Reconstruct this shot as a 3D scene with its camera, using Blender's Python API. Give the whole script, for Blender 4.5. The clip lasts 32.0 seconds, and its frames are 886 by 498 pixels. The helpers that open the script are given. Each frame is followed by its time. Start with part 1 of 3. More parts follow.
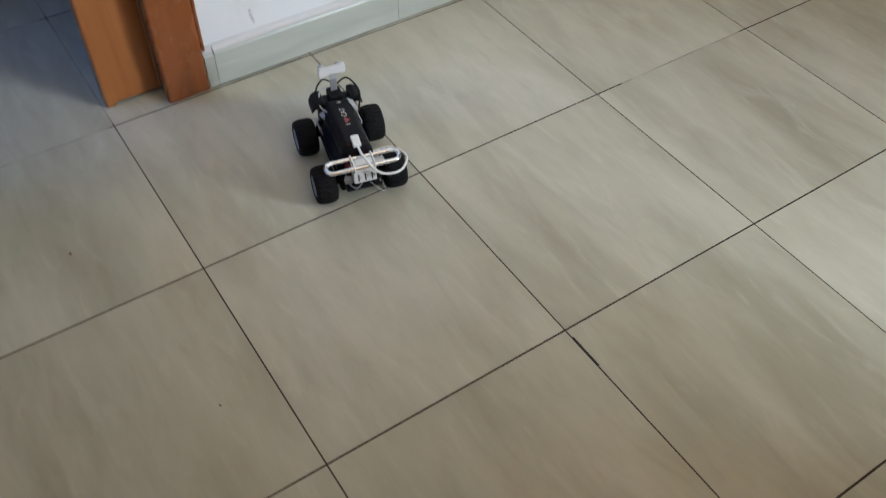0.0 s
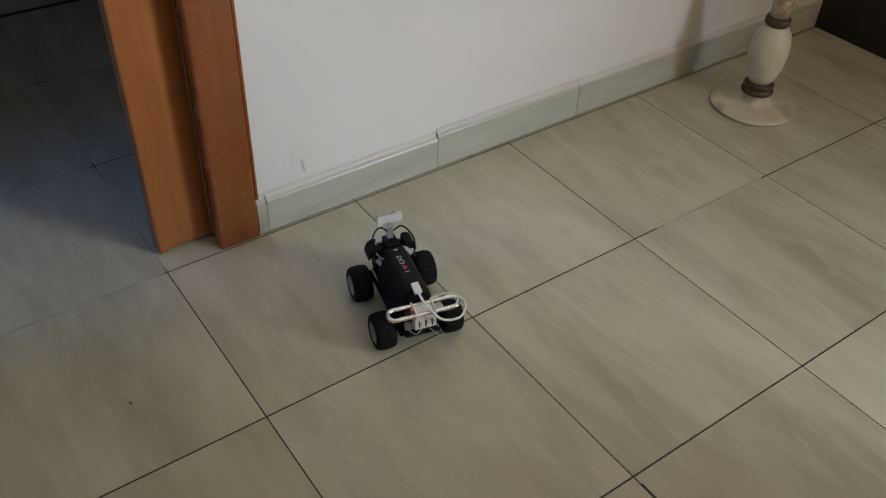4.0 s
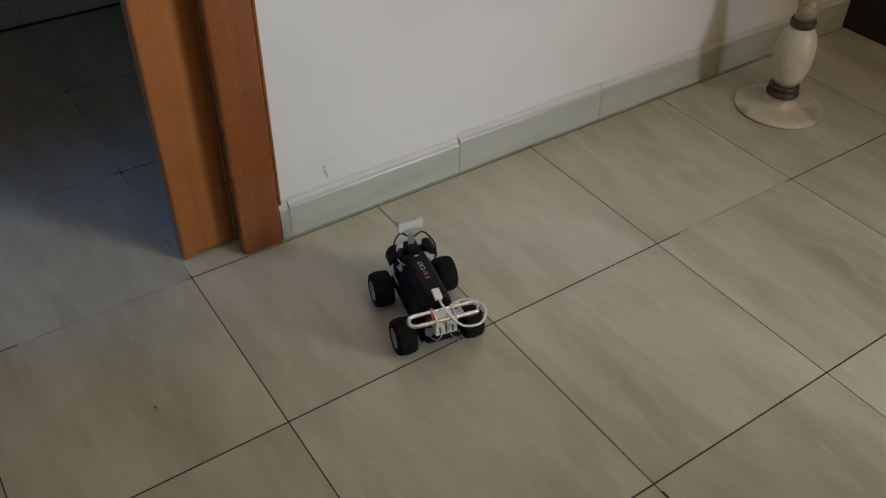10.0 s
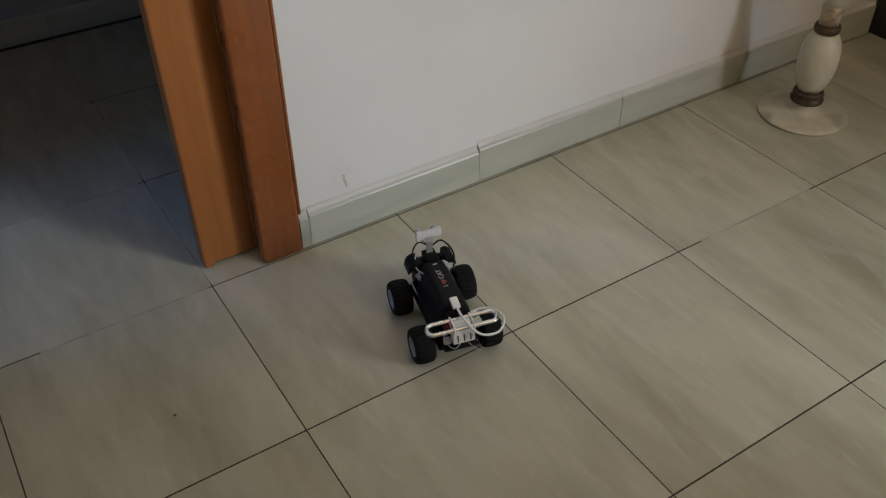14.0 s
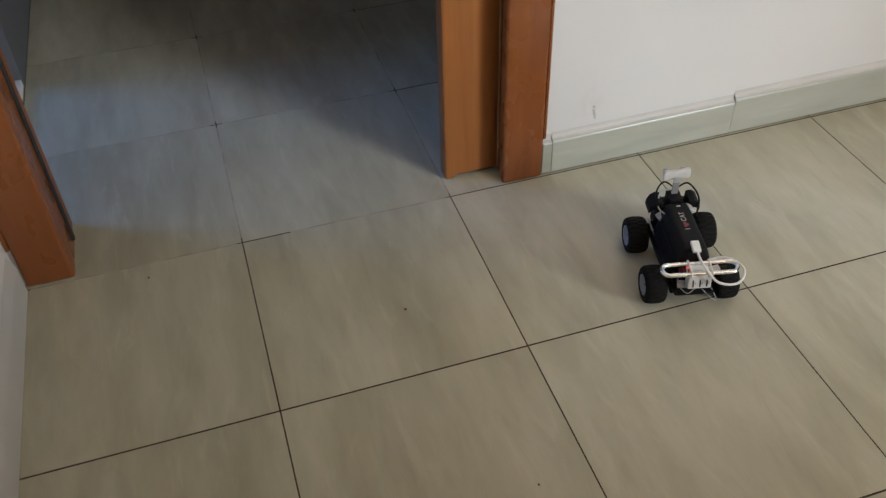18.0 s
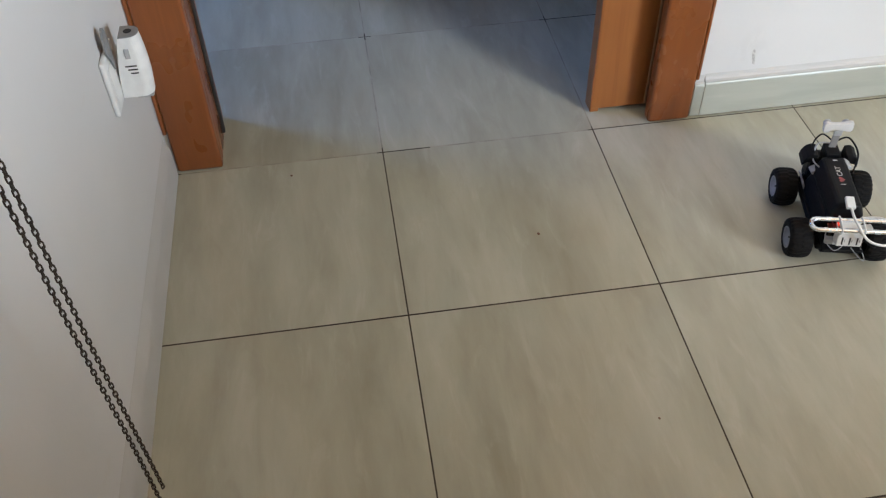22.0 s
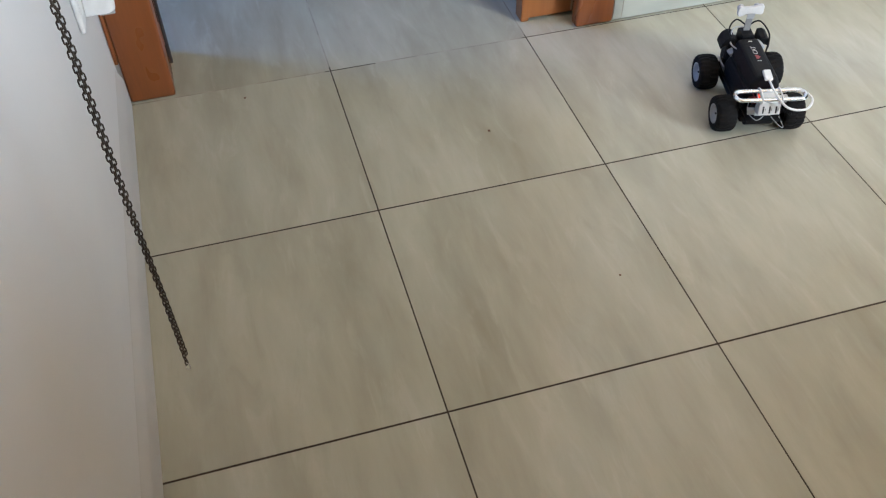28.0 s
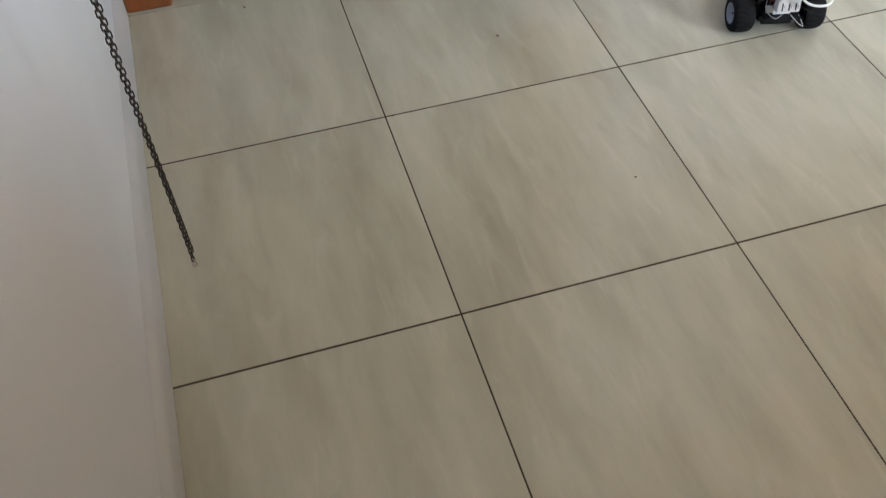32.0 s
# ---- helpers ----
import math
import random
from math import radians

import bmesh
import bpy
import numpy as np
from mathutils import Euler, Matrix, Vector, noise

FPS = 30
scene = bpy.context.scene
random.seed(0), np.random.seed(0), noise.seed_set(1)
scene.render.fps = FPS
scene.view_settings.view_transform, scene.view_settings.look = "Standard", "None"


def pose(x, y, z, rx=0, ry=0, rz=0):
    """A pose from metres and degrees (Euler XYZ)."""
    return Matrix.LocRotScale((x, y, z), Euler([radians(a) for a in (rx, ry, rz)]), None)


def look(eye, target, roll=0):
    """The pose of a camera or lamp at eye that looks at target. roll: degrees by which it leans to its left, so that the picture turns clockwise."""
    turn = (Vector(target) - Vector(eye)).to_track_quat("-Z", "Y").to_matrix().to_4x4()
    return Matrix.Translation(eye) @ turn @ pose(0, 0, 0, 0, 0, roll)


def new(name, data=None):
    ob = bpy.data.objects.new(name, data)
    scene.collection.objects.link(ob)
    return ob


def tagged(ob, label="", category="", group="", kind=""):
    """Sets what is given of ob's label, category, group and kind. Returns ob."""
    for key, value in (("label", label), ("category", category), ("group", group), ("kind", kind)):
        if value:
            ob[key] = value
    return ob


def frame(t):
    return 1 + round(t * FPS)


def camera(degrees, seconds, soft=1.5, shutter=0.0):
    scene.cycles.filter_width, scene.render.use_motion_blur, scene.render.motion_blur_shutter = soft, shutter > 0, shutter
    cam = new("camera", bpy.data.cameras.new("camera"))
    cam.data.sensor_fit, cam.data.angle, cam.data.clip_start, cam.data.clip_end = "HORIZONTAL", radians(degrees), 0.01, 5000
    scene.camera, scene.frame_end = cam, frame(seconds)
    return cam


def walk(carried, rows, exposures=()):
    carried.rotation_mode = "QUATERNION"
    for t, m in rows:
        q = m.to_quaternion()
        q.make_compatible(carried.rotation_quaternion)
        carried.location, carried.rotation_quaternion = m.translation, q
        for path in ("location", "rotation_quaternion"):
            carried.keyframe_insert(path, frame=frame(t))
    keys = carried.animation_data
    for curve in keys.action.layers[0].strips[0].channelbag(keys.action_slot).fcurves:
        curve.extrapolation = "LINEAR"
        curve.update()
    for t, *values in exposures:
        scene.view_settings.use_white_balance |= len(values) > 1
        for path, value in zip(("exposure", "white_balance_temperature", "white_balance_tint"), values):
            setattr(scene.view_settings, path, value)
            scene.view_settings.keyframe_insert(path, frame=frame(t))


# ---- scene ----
cam = camera(53.5, 32.0, soft=1.2, shutter=0.4)

# The walk: a hand-held camera about 1.2 m above the tiles, turning from the skirting wall to the pocket door and on to the side wall.
PATH = [
    (0, (0.235, -1.5, 1.186), (0.986, -0.411, -0.315), 1.4),
    (0.5, (0.151, -1.467, 1.203), (0.996, -0.353, -0.227), -1.3),
    (1, (0.137, -1.447, 1.211), (1.033, -0.308, -0.167), -0.4),
    (1.5, (0.102, -1.395, 1.251), (1.068, -0.191, -0.02), 2.0),
    (2, (0.11, -1.412, 1.251), (1.072, -0.153, 0.031), 2.4),
    (2.5, (0.11, -1.412, 1.236), (1.071, -0.137, 0.031), 2.4),
    (3, (0.104, -1.413, 1.23), (1.039, -0.166, -0.024), 2.5),
    (3.5, (0.099, -1.403, 1.229), (1.021, -0.181, -0.057), 2.9),
    (5.5, (0.102, -1.406, 1.235), (1.003, -0.192, -0.074), 1.5),
    (6, (0.106, -1.417, 1.237), (1.003, -0.196, -0.069), 1.4),
    (6.5, (0.105, -1.408, 1.244), (1.0, -0.191, -0.067), 1.5),
    (7, (0.109, -1.407, 1.241), (0.998, -0.184, -0.068), 1.4),
    (7.5, (0.107, -1.408, 1.239), (0.992, -0.181, -0.07), 1.4),
    (8, (0.107, -1.417, 1.239), (0.985, -0.18, -0.065), 1.2),
    (8.5, (0.106, -1.422, 1.233), (0.984, -0.176, -0.062), 1.2),
    (9, (0.111, -1.418, 1.237), (0.985, -0.169, -0.058), 1.1),
    (9.5, (0.112, -1.41, 1.237), (0.985, -0.161, -0.058), 1.3),
    (10, (0.111, -1.407, 1.243), (0.978, -0.156, -0.054), 1.2),
    (10.5, (0.114, -1.41, 1.244), (0.974, -0.151, -0.05), 1.0),
    (11, (0.116, -1.407, 1.242), (0.974, -0.143, -0.048), 0.7),
    (11.5, (0.116, -1.403, 1.243), (0.974, -0.141, -0.05), 0.7),
    (12, (0.116, -1.414, 1.24), (0.967, -0.139, -0.044), 0.4),
    (12.5, (0.121, -1.422, 1.241), (0.959, -0.134, -0.04), 0.0),
    (13, (0.124, -1.419, 1.237), (0.953, -0.125, -0.043), -0.3),
    (13.5, (0.124, -1.416, 1.239), (0.949, -0.123, -0.044), -0.3),
    (15.5, (0.126, -1.412, 1.248), (0.941, -0.098, -0.021), -0.4),
    (16, (0.1, -1.417, 1.248), (0.819, -0.045, -0.018), -1.4),
    (16.5, (0.089, -1.414, 1.234), (0.75, -0.007, -0.025), -1.5),
    (17, (0.067, -1.413, 1.214), (0.661, 0.02, -0.048), -1.9),
    (17.5, (0.04, -1.409, 1.207), (0.507, 0.033, -0.097), -3.2),
    (18, (0.014, -1.411, 1.203), (0.43, 0.002, -0.15), -1.9),
    (18.5, (0.003, -1.416, 1.195), (0.376, -0.004, -0.171), -1.2),
    (19, (-0.001, -1.419, 1.198), (0.334, -0.007, -0.178), -1.1),
    (19.5, (-0.012, -1.418, 1.203), (0.312, -0.005, -0.175), -0.7),
    (20, (-0.017, -1.417, 1.205), (0.288, -0.001, -0.174), -1.0),
    (20.5, (-0.046, -1.434, 1.191), (0.203, -0.018, -0.2), -1.8),
    (21, (-0.056, -1.443, 1.191), (0.135, -0.045, -0.227), -2.1),
    (21.5, (-0.067, -1.438, 1.182), (0.131, -0.05, -0.244), -1.3),
    (22, (-0.063, -1.437, 1.166), (0.115, -0.047, -0.261), -1.6),
    (22.5, (-0.063, -1.439, 1.161), (0.092, -0.053, -0.272), -1.7),
    (23, (-0.07, -1.441, 1.154), (0.033, -0.072, -0.299), -2.8),
    (23.5, (-0.093, -1.48, 1.141), (-0.021, -0.148, -0.349), -3.1),
    (24, (-0.128, -1.525, 1.123), (-0.058, -0.203, -0.377), -2.9),
    (24.5, (-0.216, -1.563, 1.111), (0.031, -0.267, -0.392), -0.9),
    (25, (-0.233, -1.591, 1.11), (0.133, -0.318, -0.389), -0.1),
    (25.5, (-0.237, -1.6, 1.114), (0.125, -0.323, -0.382), 0.2),
    (27.5, (-0.205, -1.596, 1.135), (0.165, -0.297, -0.341), 0.3),
    (28, (-0.203, -1.591, 1.133), (0.171, -0.281, -0.331), -0.4),
    (28.5, (-0.198, -1.587, 1.134), (0.171, -0.274, -0.33), -1.0),
    (29, (-0.2, -1.587, 1.13), (0.143, -0.279, -0.344), -1.9),
    (29.5, (-0.207, -1.597, 1.119), (0.134, -0.287, -0.354), -2.2),
    (30, (-0.21, -1.595, 1.123), (0.131, -0.301, -0.363), -1.9),
    (30.5, (-0.209, -1.597, 1.122), (0.128, -0.304, -0.367), -1.9),
    (31, (-0.207, -1.599, 1.118), (0.135, -0.311, -0.374), -1.7),
    (31.5, (-0.211, -1.607, 1.1), (0.119, -0.35, -0.42), -1.7),
    (32, (-0.223, -1.613, 1.058), (0.117, -0.388, -0.486), -1.6),
]
walk(cam, [(t, look(eye, target, roll)) for t, eye, target, roll in PATH],
     exposures=[(0, 0.18, 6100, 9.9), (1, -0.23, 6500, 9.9), (2, -0.60, 6750, 9.9), (3, -0.43, 6750, 9.9), (5.5, -0.47, 6800, 9.9), (9, -0.54, 6850, 9.9), (13.5, -0.58, 6900, 9.9), (16, -0.53, 6950, 9.9), (17, -0.36, 7050, 10.4), (18, -0.02, 6950, 10.3), (20, 0.06, 6800, 10.3), (21, 0.34, 6550, 10.2), (22, 0.42, 6500, 10.2), (23, 0.48, 6300, 10.0), (24, 0.65, 6250, 9.7), (28, 0.74, 6150, 9.8), (32, 0.74, 6000, 9.8)])

# ---- light ----
world = bpy.data.worlds.new("sky")
scene.world = world
world.use_nodes = True
_wn = world.node_tree.nodes
_sky = _wn.new("ShaderNodeTexSky")
_sky.sky_type = "NISHITA"
_sky.sun_disc = False
_sky.sun_elevation, _sky.sun_rotation = radians(40), radians(200)
world.node_tree.links.new(_sky.outputs[0], _wn["Background"].inputs[0])
_wn["Background"].inputs[1].default_value = 0.08


def window_lamp(name, m, w, h, watts, colour):
    """Daylight of a window opening."""
    lamp = bpy.data.lights.new(name, "AREA")
    lamp.shape, lamp.size, lamp.size_y, lamp.energy, lamp.color = "RECTANGLE", w, h, watts, colour
    ob = new(name, lamp)
    ob.matrix_world = m
    return ob


# the room's own window in the east wall, and the blue daylight of the side room's window
window_lamp("window_light_room", look((3.29, -3.68, 1.5), (0.4, -0.9, 0.9)), 1.55, 1.25, 325, (0.75, 0.87, 1.0))
window_lamp("window_light_side", look((-2.68, 1.3, 1.5), (0.0, 0.1, 0.2)), 0.8, 1.3, 46, (0.085, 0.32, 1.0))

# ---- materials ----


class Mat:
    """Short hand for building a node material round one Principled shader."""

    def __init__(self, name, rough=0.5, metal=0.0, colour=(0.5, 0.5, 0.5), spec=0.5):
        self.m = bpy.data.materials.new(name)
        self.m.use_nodes = True
        self.t = self.m.node_tree
        self.p = self.t.nodes["Principled BSDF"]
        self.p.inputs["Base Color"].default_value = (*colour, 1)
        self.p.inputs["Roughness"].default_value = rough
        self.p.inputs["Metallic"].default_value = metal
        self.p.inputs["Specular IOR Level"].default_value = spec
        self.tc = self.node("ShaderNodeTexCoord")

    def node(self, kind, **inputs):
        n = self.t.nodes.new(kind)
        for k, v in inputs.items():
            n.inputs[k.replace("_", " ")].default_value = v
        return n

    def link(self, a, b):
        self.t.links.new(a, b)

    def coords(self, scale=(1, 1, 1), turn=0.0, random_shift=False, space="Object"):
        mp = self.node("ShaderNodeMapping")
        mp.inputs["Scale"].default_value = scale
        mp.inputs["Rotation"].default_value = (0, 0, radians(turn))
        self.link(self.tc.outputs[space], mp.inputs["Vector"])
        if random_shift:
            oi = self.node("ShaderNodeObjectInfo")
            mul = self.node("ShaderNodeMath")
            mul.operation = "MULTIPLY"
            mul.inputs[1].default_value = 40
            self.link(oi.outputs["Random"], mul.inputs[0])
            cmb = self.node("ShaderNodeCombineXYZ")
            for i in range(3):
                self.link(mul.outputs[0], cmb.inputs[i])
            self.link(cmb.outputs[0], mp.inputs["Location"])
        return mp.outputs[0]

    def noise(self, vec, scale, detail=4, rough=0.55, distortion=0.0):
        n = self.node("ShaderNodeTexNoise", Scale=scale, Detail=detail, Roughness=rough, Distortion=distortion)
        self.link(vec, n.inputs["Vector"])
        return n.outputs[0]

    def ramp(self, fac, stops, blend="EASE"):
        r = self.node("ShaderNodeValToRGB")
        r.color_ramp.interpolation = blend
        el = r.color_ramp.elements
        while len(el) < len(stops):
            el.new(0.5)
        for e, (pos, c) in zip(el, stops):
            e.position, e.color = pos, (*c, 1) if len(c) == 3 else c
        self.link(fac, r.inputs[0])
        return r.outputs[0]

    def mix(self, a, b, fac, kind="MIX"):
        n = self.node("ShaderNodeMix")
        n.data_type, n.blend_type = "RGBA", kind
        for sock, v in ((n.inputs[0], fac), (n.inputs[6], a), (n.inputs[7], b)):
            if isinstance(v, bpy.types.NodeSocket):
                self.link(v, sock)
            else:
                sock.default_value = v if isinstance(v, float) else (*v, 1)
        return n.outputs[2]

    def bump(self, height, strength=0.2, dist=0.002):
        b = self.node("ShaderNodeBump", Strength=strength, Distance=dist)
        self.link(height, b.inputs["Height"])
        self.link(b.outputs[0], self.p.inputs["Normal"])

    def colour(self, sock):
        self.link(sock, self.p.inputs["Base Color"])

    def rough(self, sock):
        self.link(sock, self.p.inputs["Roughness"])


def grey(v):
    return (v, v, v)


def make_tile():
    k = Mat("porcelain_tile", rough=0.3, spec=0.5)
    broad = k.noise(k.coords((5.2, 1.25, 1), turn=8, random_shift=True), 1.35, detail=3.5, rough=0.55, distortion=0.3)
    base = k.ramp(broad, [(0.0, (0.157, 0.140, 0.074)), (1.0, (0.672, 0.670, 0.536))], "LINEAR")
    mid = k.noise(k.coords((15, 3.4, 1), turn=9, random_shift=True), 1.5, detail=4, rough=0.6, distortion=0.5)
    streak = k.ramp(mid, [(0.0, (0.03, 0.01, 0.0)), (1.0, (0.85, 0.85, 0.79))], "LINEAR")
    base = k.mix(base, streak, 0.19)
    wisp = k.noise(k.coords((19, 4.6, 1), turn=9, random_shift=True), 1.3, detail=5, rough=0.6, distortion=0.8)
    base = k.mix(base, (0.62, 0.60, 0.52), k.ramp(wisp, [(0.52, grey(0.0)), (0.72, grey(0.26))]))
    base = k.mix(base, (0.270, 0.245, 0.178), k.ramp(wisp, [(0.28, grey(0.20)), (0.46, grey(0.0))]))
    fine = k.noise(k.coords((60, 12, 1), turn=8, random_shift=True), 2.0, detail=5, rough=0.65)
    base = k.mix(base, k.ramp(fine, [(0.0, grey(0.10)), (1.0, grey(0.66))], "LINEAR"), 0.05)
    oi = k.node("ShaderNodeObjectInfo")
    base = k.mix(base, k.ramp(oi.outputs["Random"], [(0.0, (0.34, 0.31, 0.225)), (1.0, (0.46, 0.445, 0.36))], "LINEAR"), 0.18)
    k.colour(base)
    k.rough(k.ramp(broad, [(0.0, grey(0.19)), (1.0, grey(0.26))], "LINEAR"))
    k.bump(fine, 0.04, 0.001)
    return k.m


def make_grout():
    k = Mat("dark_grout", rough=0.9)
    n = k.noise(k.coords((1, 1, 1)), 3.0, detail=5)
    f = k.noise(k.coords((1, 1, 1)), 220, detail=3)
    c = k.ramp(n, [(0.30, (0.026, 0.019, 0.013)), (0.57, (0.052, 0.039, 0.026)), (0.78, (0.105, 0.085, 0.060))])
    k.colour(k.mix(c, k.ramp(f, [(0.3, grey(0.35)), (0.7, grey(0.65))]), 0.5, "OVERLAY"))
    k.bump(f, 0.5, 0.001)
    return k.m


def make_wall():
    k = Mat("white_wall_paint", rough=0.75, spec=0.3)
    n = k.noise(k.coords((1, 1, 1)), 1.3, detail=4)
    c = k.ramp(n, [(0.3, (0.595, 0.592, 0.587)), (0.7, (0.65, 0.65, 0.645))])
    dirt = k.noise(k.coords((1, 1, 2.5)), 7.0, detail=6, rough=0.7)
    c = k.mix(c, (0.55, 0.51, 0.46), k.ramp(dirt, [(0.62, grey(0.0)), (0.8, grey(0.35))]))
    # a rubbed grey smear low on the wall beside the door
    off = k.node("ShaderNodeVectorMath")
    off.operation = "SUBTRACT"
    k.link(k.coords((1, 1, 0.75)), off.inputs[0])
    off.inputs[1].default_value = (0.775, 0.016, 0.112)
    far = k.node("ShaderNodeVectorMath")
    far.operation = "LENGTH"
    k.link(off.outputs[0], far.inputs[0])
    smear = k.mix(k.ramp(far.outputs["Value"], [(0.005, grey(0.12)), (0.060, grey(0.0))]), grey(0.0), k.ramp(k.noise(k.coords((30, 30, 14)), 1.6, detail=4), [(0.42, grey(1.0)), (0.62, grey(0.0))]))
    c = k.mix(c, (0.40, 0.38, 0.36), smear)
    k.colour(c)
    f = k.noise(k.coords((1, 1, 1)), 90, detail=4)
    k.bump(f, 0.12, 0.0015)
    return k.m


def make_wood(name, dark, mid, light, rough=0.33):
    k = Mat(name, rough=rough, spec=0.5)
    v = k.coords((14, 14, 0.8))
    n = k.noise(v, 2.2, detail=6, rough=0.62, distortion=0.6)
    fine = k.noise(k.coords((120, 120, 3)), 2.0, detail=4, rough=0.7)
    c = k.ramp(n, [(0.28, dark), (0.5, mid), (0.75, light)])
    c = k.mix(c, k.ramp(fine, [(0.3, grey(0.42)), (0.7, grey(0.56))]), 0.22, "OVERLAY")
    blot = k.noise(k.coords((3, 3, 2)), 3.0, detail=3)
    c = k.mix(c, dark, k.ramp(blot, [(0.55, grey(0.0)), (0.8, grey(0.4))]))
    k.colour(c)
    k.rough(k.ramp(blot, [(0.3, grey(rough - 0.06)), (0.7, grey(rough + 0.1))]))
    k.bump(fine, 0.06, 0.0008)
    return k.m


def make_skirting():
    k = Mat("skirting_tile", rough=0.35)
    n = k.noise(k.coords((1.4, 8, 9), random_shift=True), 2.2, detail=5, distortion=0.3)
    k.colour(k.ramp(n, [(0.3, (0.34, 0.352, 0.305)), (0.55, (0.39, 0.403, 0.35)), (0.75, (0.45, 0.455, 0.40))]))
    k.bump(n, 0.05, 0.001)
    return k.m


def make_plain(name, colour, rough, metal=0.0, vary=0.12, scale=60.0, bump=0.08, spec=0.5):
    k = Mat(name, rough=rough, metal=metal, spec=spec)
    n = k.noise(k.coords((1, 1, 1)), scale, detail=4)
    lo = tuple(c * (1 - vary) for c in colour)
    hi = tuple(min(1, c * (1 + vary)) for c in colour)
    k.colour(k.ramp(n, [(0.3, lo), (0.7, hi)]))
    k.rough(k.ramp(n, [(0.3, grey(max(0.03, rough - 0.06))), (0.7, grey(min(1, rough + 0.08)))]))
    if bump:
        k.bump(n, bump, 0.0006)
    return k.m


def make_marble():
    k = Mat("cream_marble", rough=0.34, spec=0.45)
    n = k.noise(k.coords((1, 1, 0.7)), 26, detail=4, rough=0.6)
    c = k.ramp(n, [(0.2, (0.40, 0.37, 0.285)), (0.8, (0.56, 0.53, 0.43))], "LINEAR")
    vein = k.noise(k.coords((1, 1, 1)), 7, detail=2, distortion=0.4)
    c = k.mix(c, (0.20, 0.165, 0.12), k.ramp(vein, [(0.56, grey(0.0)), (0.70, grey(0.55))]))
    k.colour(c)
    k.bump(n, 0.05, 0.001)
    return k.m


def make_led(name, colour, power):
    k = Mat(name, rough=0.3, colour=colour)
    k.p.inputs["Emission Color"].default_value = (*colour, 1)
    k.p.inputs["Emission Strength"].default_value = power
    return k.m


# Beige of the unseen walls, chosen to warm the bounced light.
M_BEIGE = make_plain("warm_bounce_beige", (0.66, 0.42, 0.235), 0.8, vary=0.05, scale=5)
# Shade put into the colour: kept dark so little light bounces in the hallway.
M_HALL = make_plain("darkened_hall_paint", (0.10, 0.10, 0.105), 0.7, vary=0.06, scale=5)
# White end wall lowered to grey; its shade is in the colour.
M_FARHALL = make_plain("shaded_white_hall_paint", (0.30, 0.305, 0.32), 0.7, vary=0.06, scale=4)
M_SKIRT_PALE = make_plain("pale_skirting", (0.50, 0.495, 0.48), 0.6, vary=0.05, scale=8)
M_TILE, M_GROUT, M_WALL, M_SKIRT, M_MARBLE = make_tile(), make_grout(), make_wall(), make_skirting(), make_marble()
M_CASING = make_wood("reddish_brown_casing_wood", (0.175, 0.052, 0.014), (0.215, 0.066, 0.018), (0.260, 0.084, 0.024), 0.29)
M_LEAF = make_wood("orange_brown_door_wood", (0.250, 0.084, 0.020), (0.295, 0.104, 0.026), (0.340, 0.126, 0.033))
# The ceiling is out of view; its strong tint only warms reflected light.
M_CEIL = make_plain("warm_bounce_ceiling", (0.80, 0.60, 0.40), 0.8, vary=0.03, scale=4)
M_GASKET = make_plain("black_rubber_seal", (0.02, 0.018, 0.016), 0.6)
M_STEELSTRIP = make_plain("grey_brush_seal", (0.22, 0.125, 0.075), 0.38, metal=0.3)
M_BLACKWOOD = make_plain("black_lacquer", (0.008, 0.006, 0.005), 0.45, scale=20)
M_BRASS = make_plain("aged_brass", (0.060, 0.040, 0.022), 0.5, metal=0.3, vary=0.35, scale=80)
M_CUP = make_plain("mottled_brown_marble", (0.33, 0.25, 0.17), 0.35, vary=0.45, scale=45)
M_SCUFF = make_plain("grey_scuff", (0.475, 0.465, 0.45), 0.8, vary=0.3, scale=240)
M_IRON = make_plain("blackened_steel", (0.060, 0.047, 0.036), 0.42, metal=0.85, vary=0.4, scale=300)
M_SILL = make_plain("white_marble", (0.72, 0.72, 0.70), 0.35, vary=0.08, scale=12)
M_STEELCLIP = make_plain("bright_steel", (0.45, 0.42, 0.38), 0.35, metal=0.8, vary=0.2, scale=300)
M_WHITEPLASTIC = make_plain("white_plastic", (0.72, 0.73, 0.72), 0.4, vary=0.04)
M_SENSOR = make_plain("dull_white_plastic", (0.55, 0.55, 0.54), 0.5, vary=0.05)
M_GREYPLASTIC = make_plain("grey_plastic", (0.36, 0.37, 0.38), 0.45, vary=0.06)
M_BLACKPLASTIC = make_plain("matt_black_plastic", (0.006, 0.006, 0.007), 0.5, vary=0.3, scale=150, spec=0.16)
M_BANK = make_plain("black_soft_touch_plastic", (0.006, 0.006, 0.007), 0.5, vary=0.2, scale=200, spec=0.18)
M_RUBBER = make_plain("black_tyre_rubber", (0.007, 0.0065, 0.0065), 0.75, vary=0.3, scale=200, bump=0.2, spec=0.15)
M_RIM = make_plain("grey_rim_plastic", (0.27, 0.28, 0.29), 0.45, vary=0.10)
M_CHROME = make_plain("polished_aluminium", (0.82, 0.88, 0.95), 0.24, metal=1.0, vary=0.04, scale=90)
M_PCB = make_plain("red_circuit_board", (0.11, 0.014, 0.011), 0.4, vary=0.3, scale=300)
M_GREYSLOT = make_plain("grey_slot", (0.22, 0.22, 0.22), 0.5)
M_FILLER = make_plain("pale_joint_filler", (0.31, 0.285, 0.225), 0.8, vary=0.3, scale=14)
M_DARKGAP = make_plain("dark_opening", (0.02, 0.02, 0.022), 0.7)
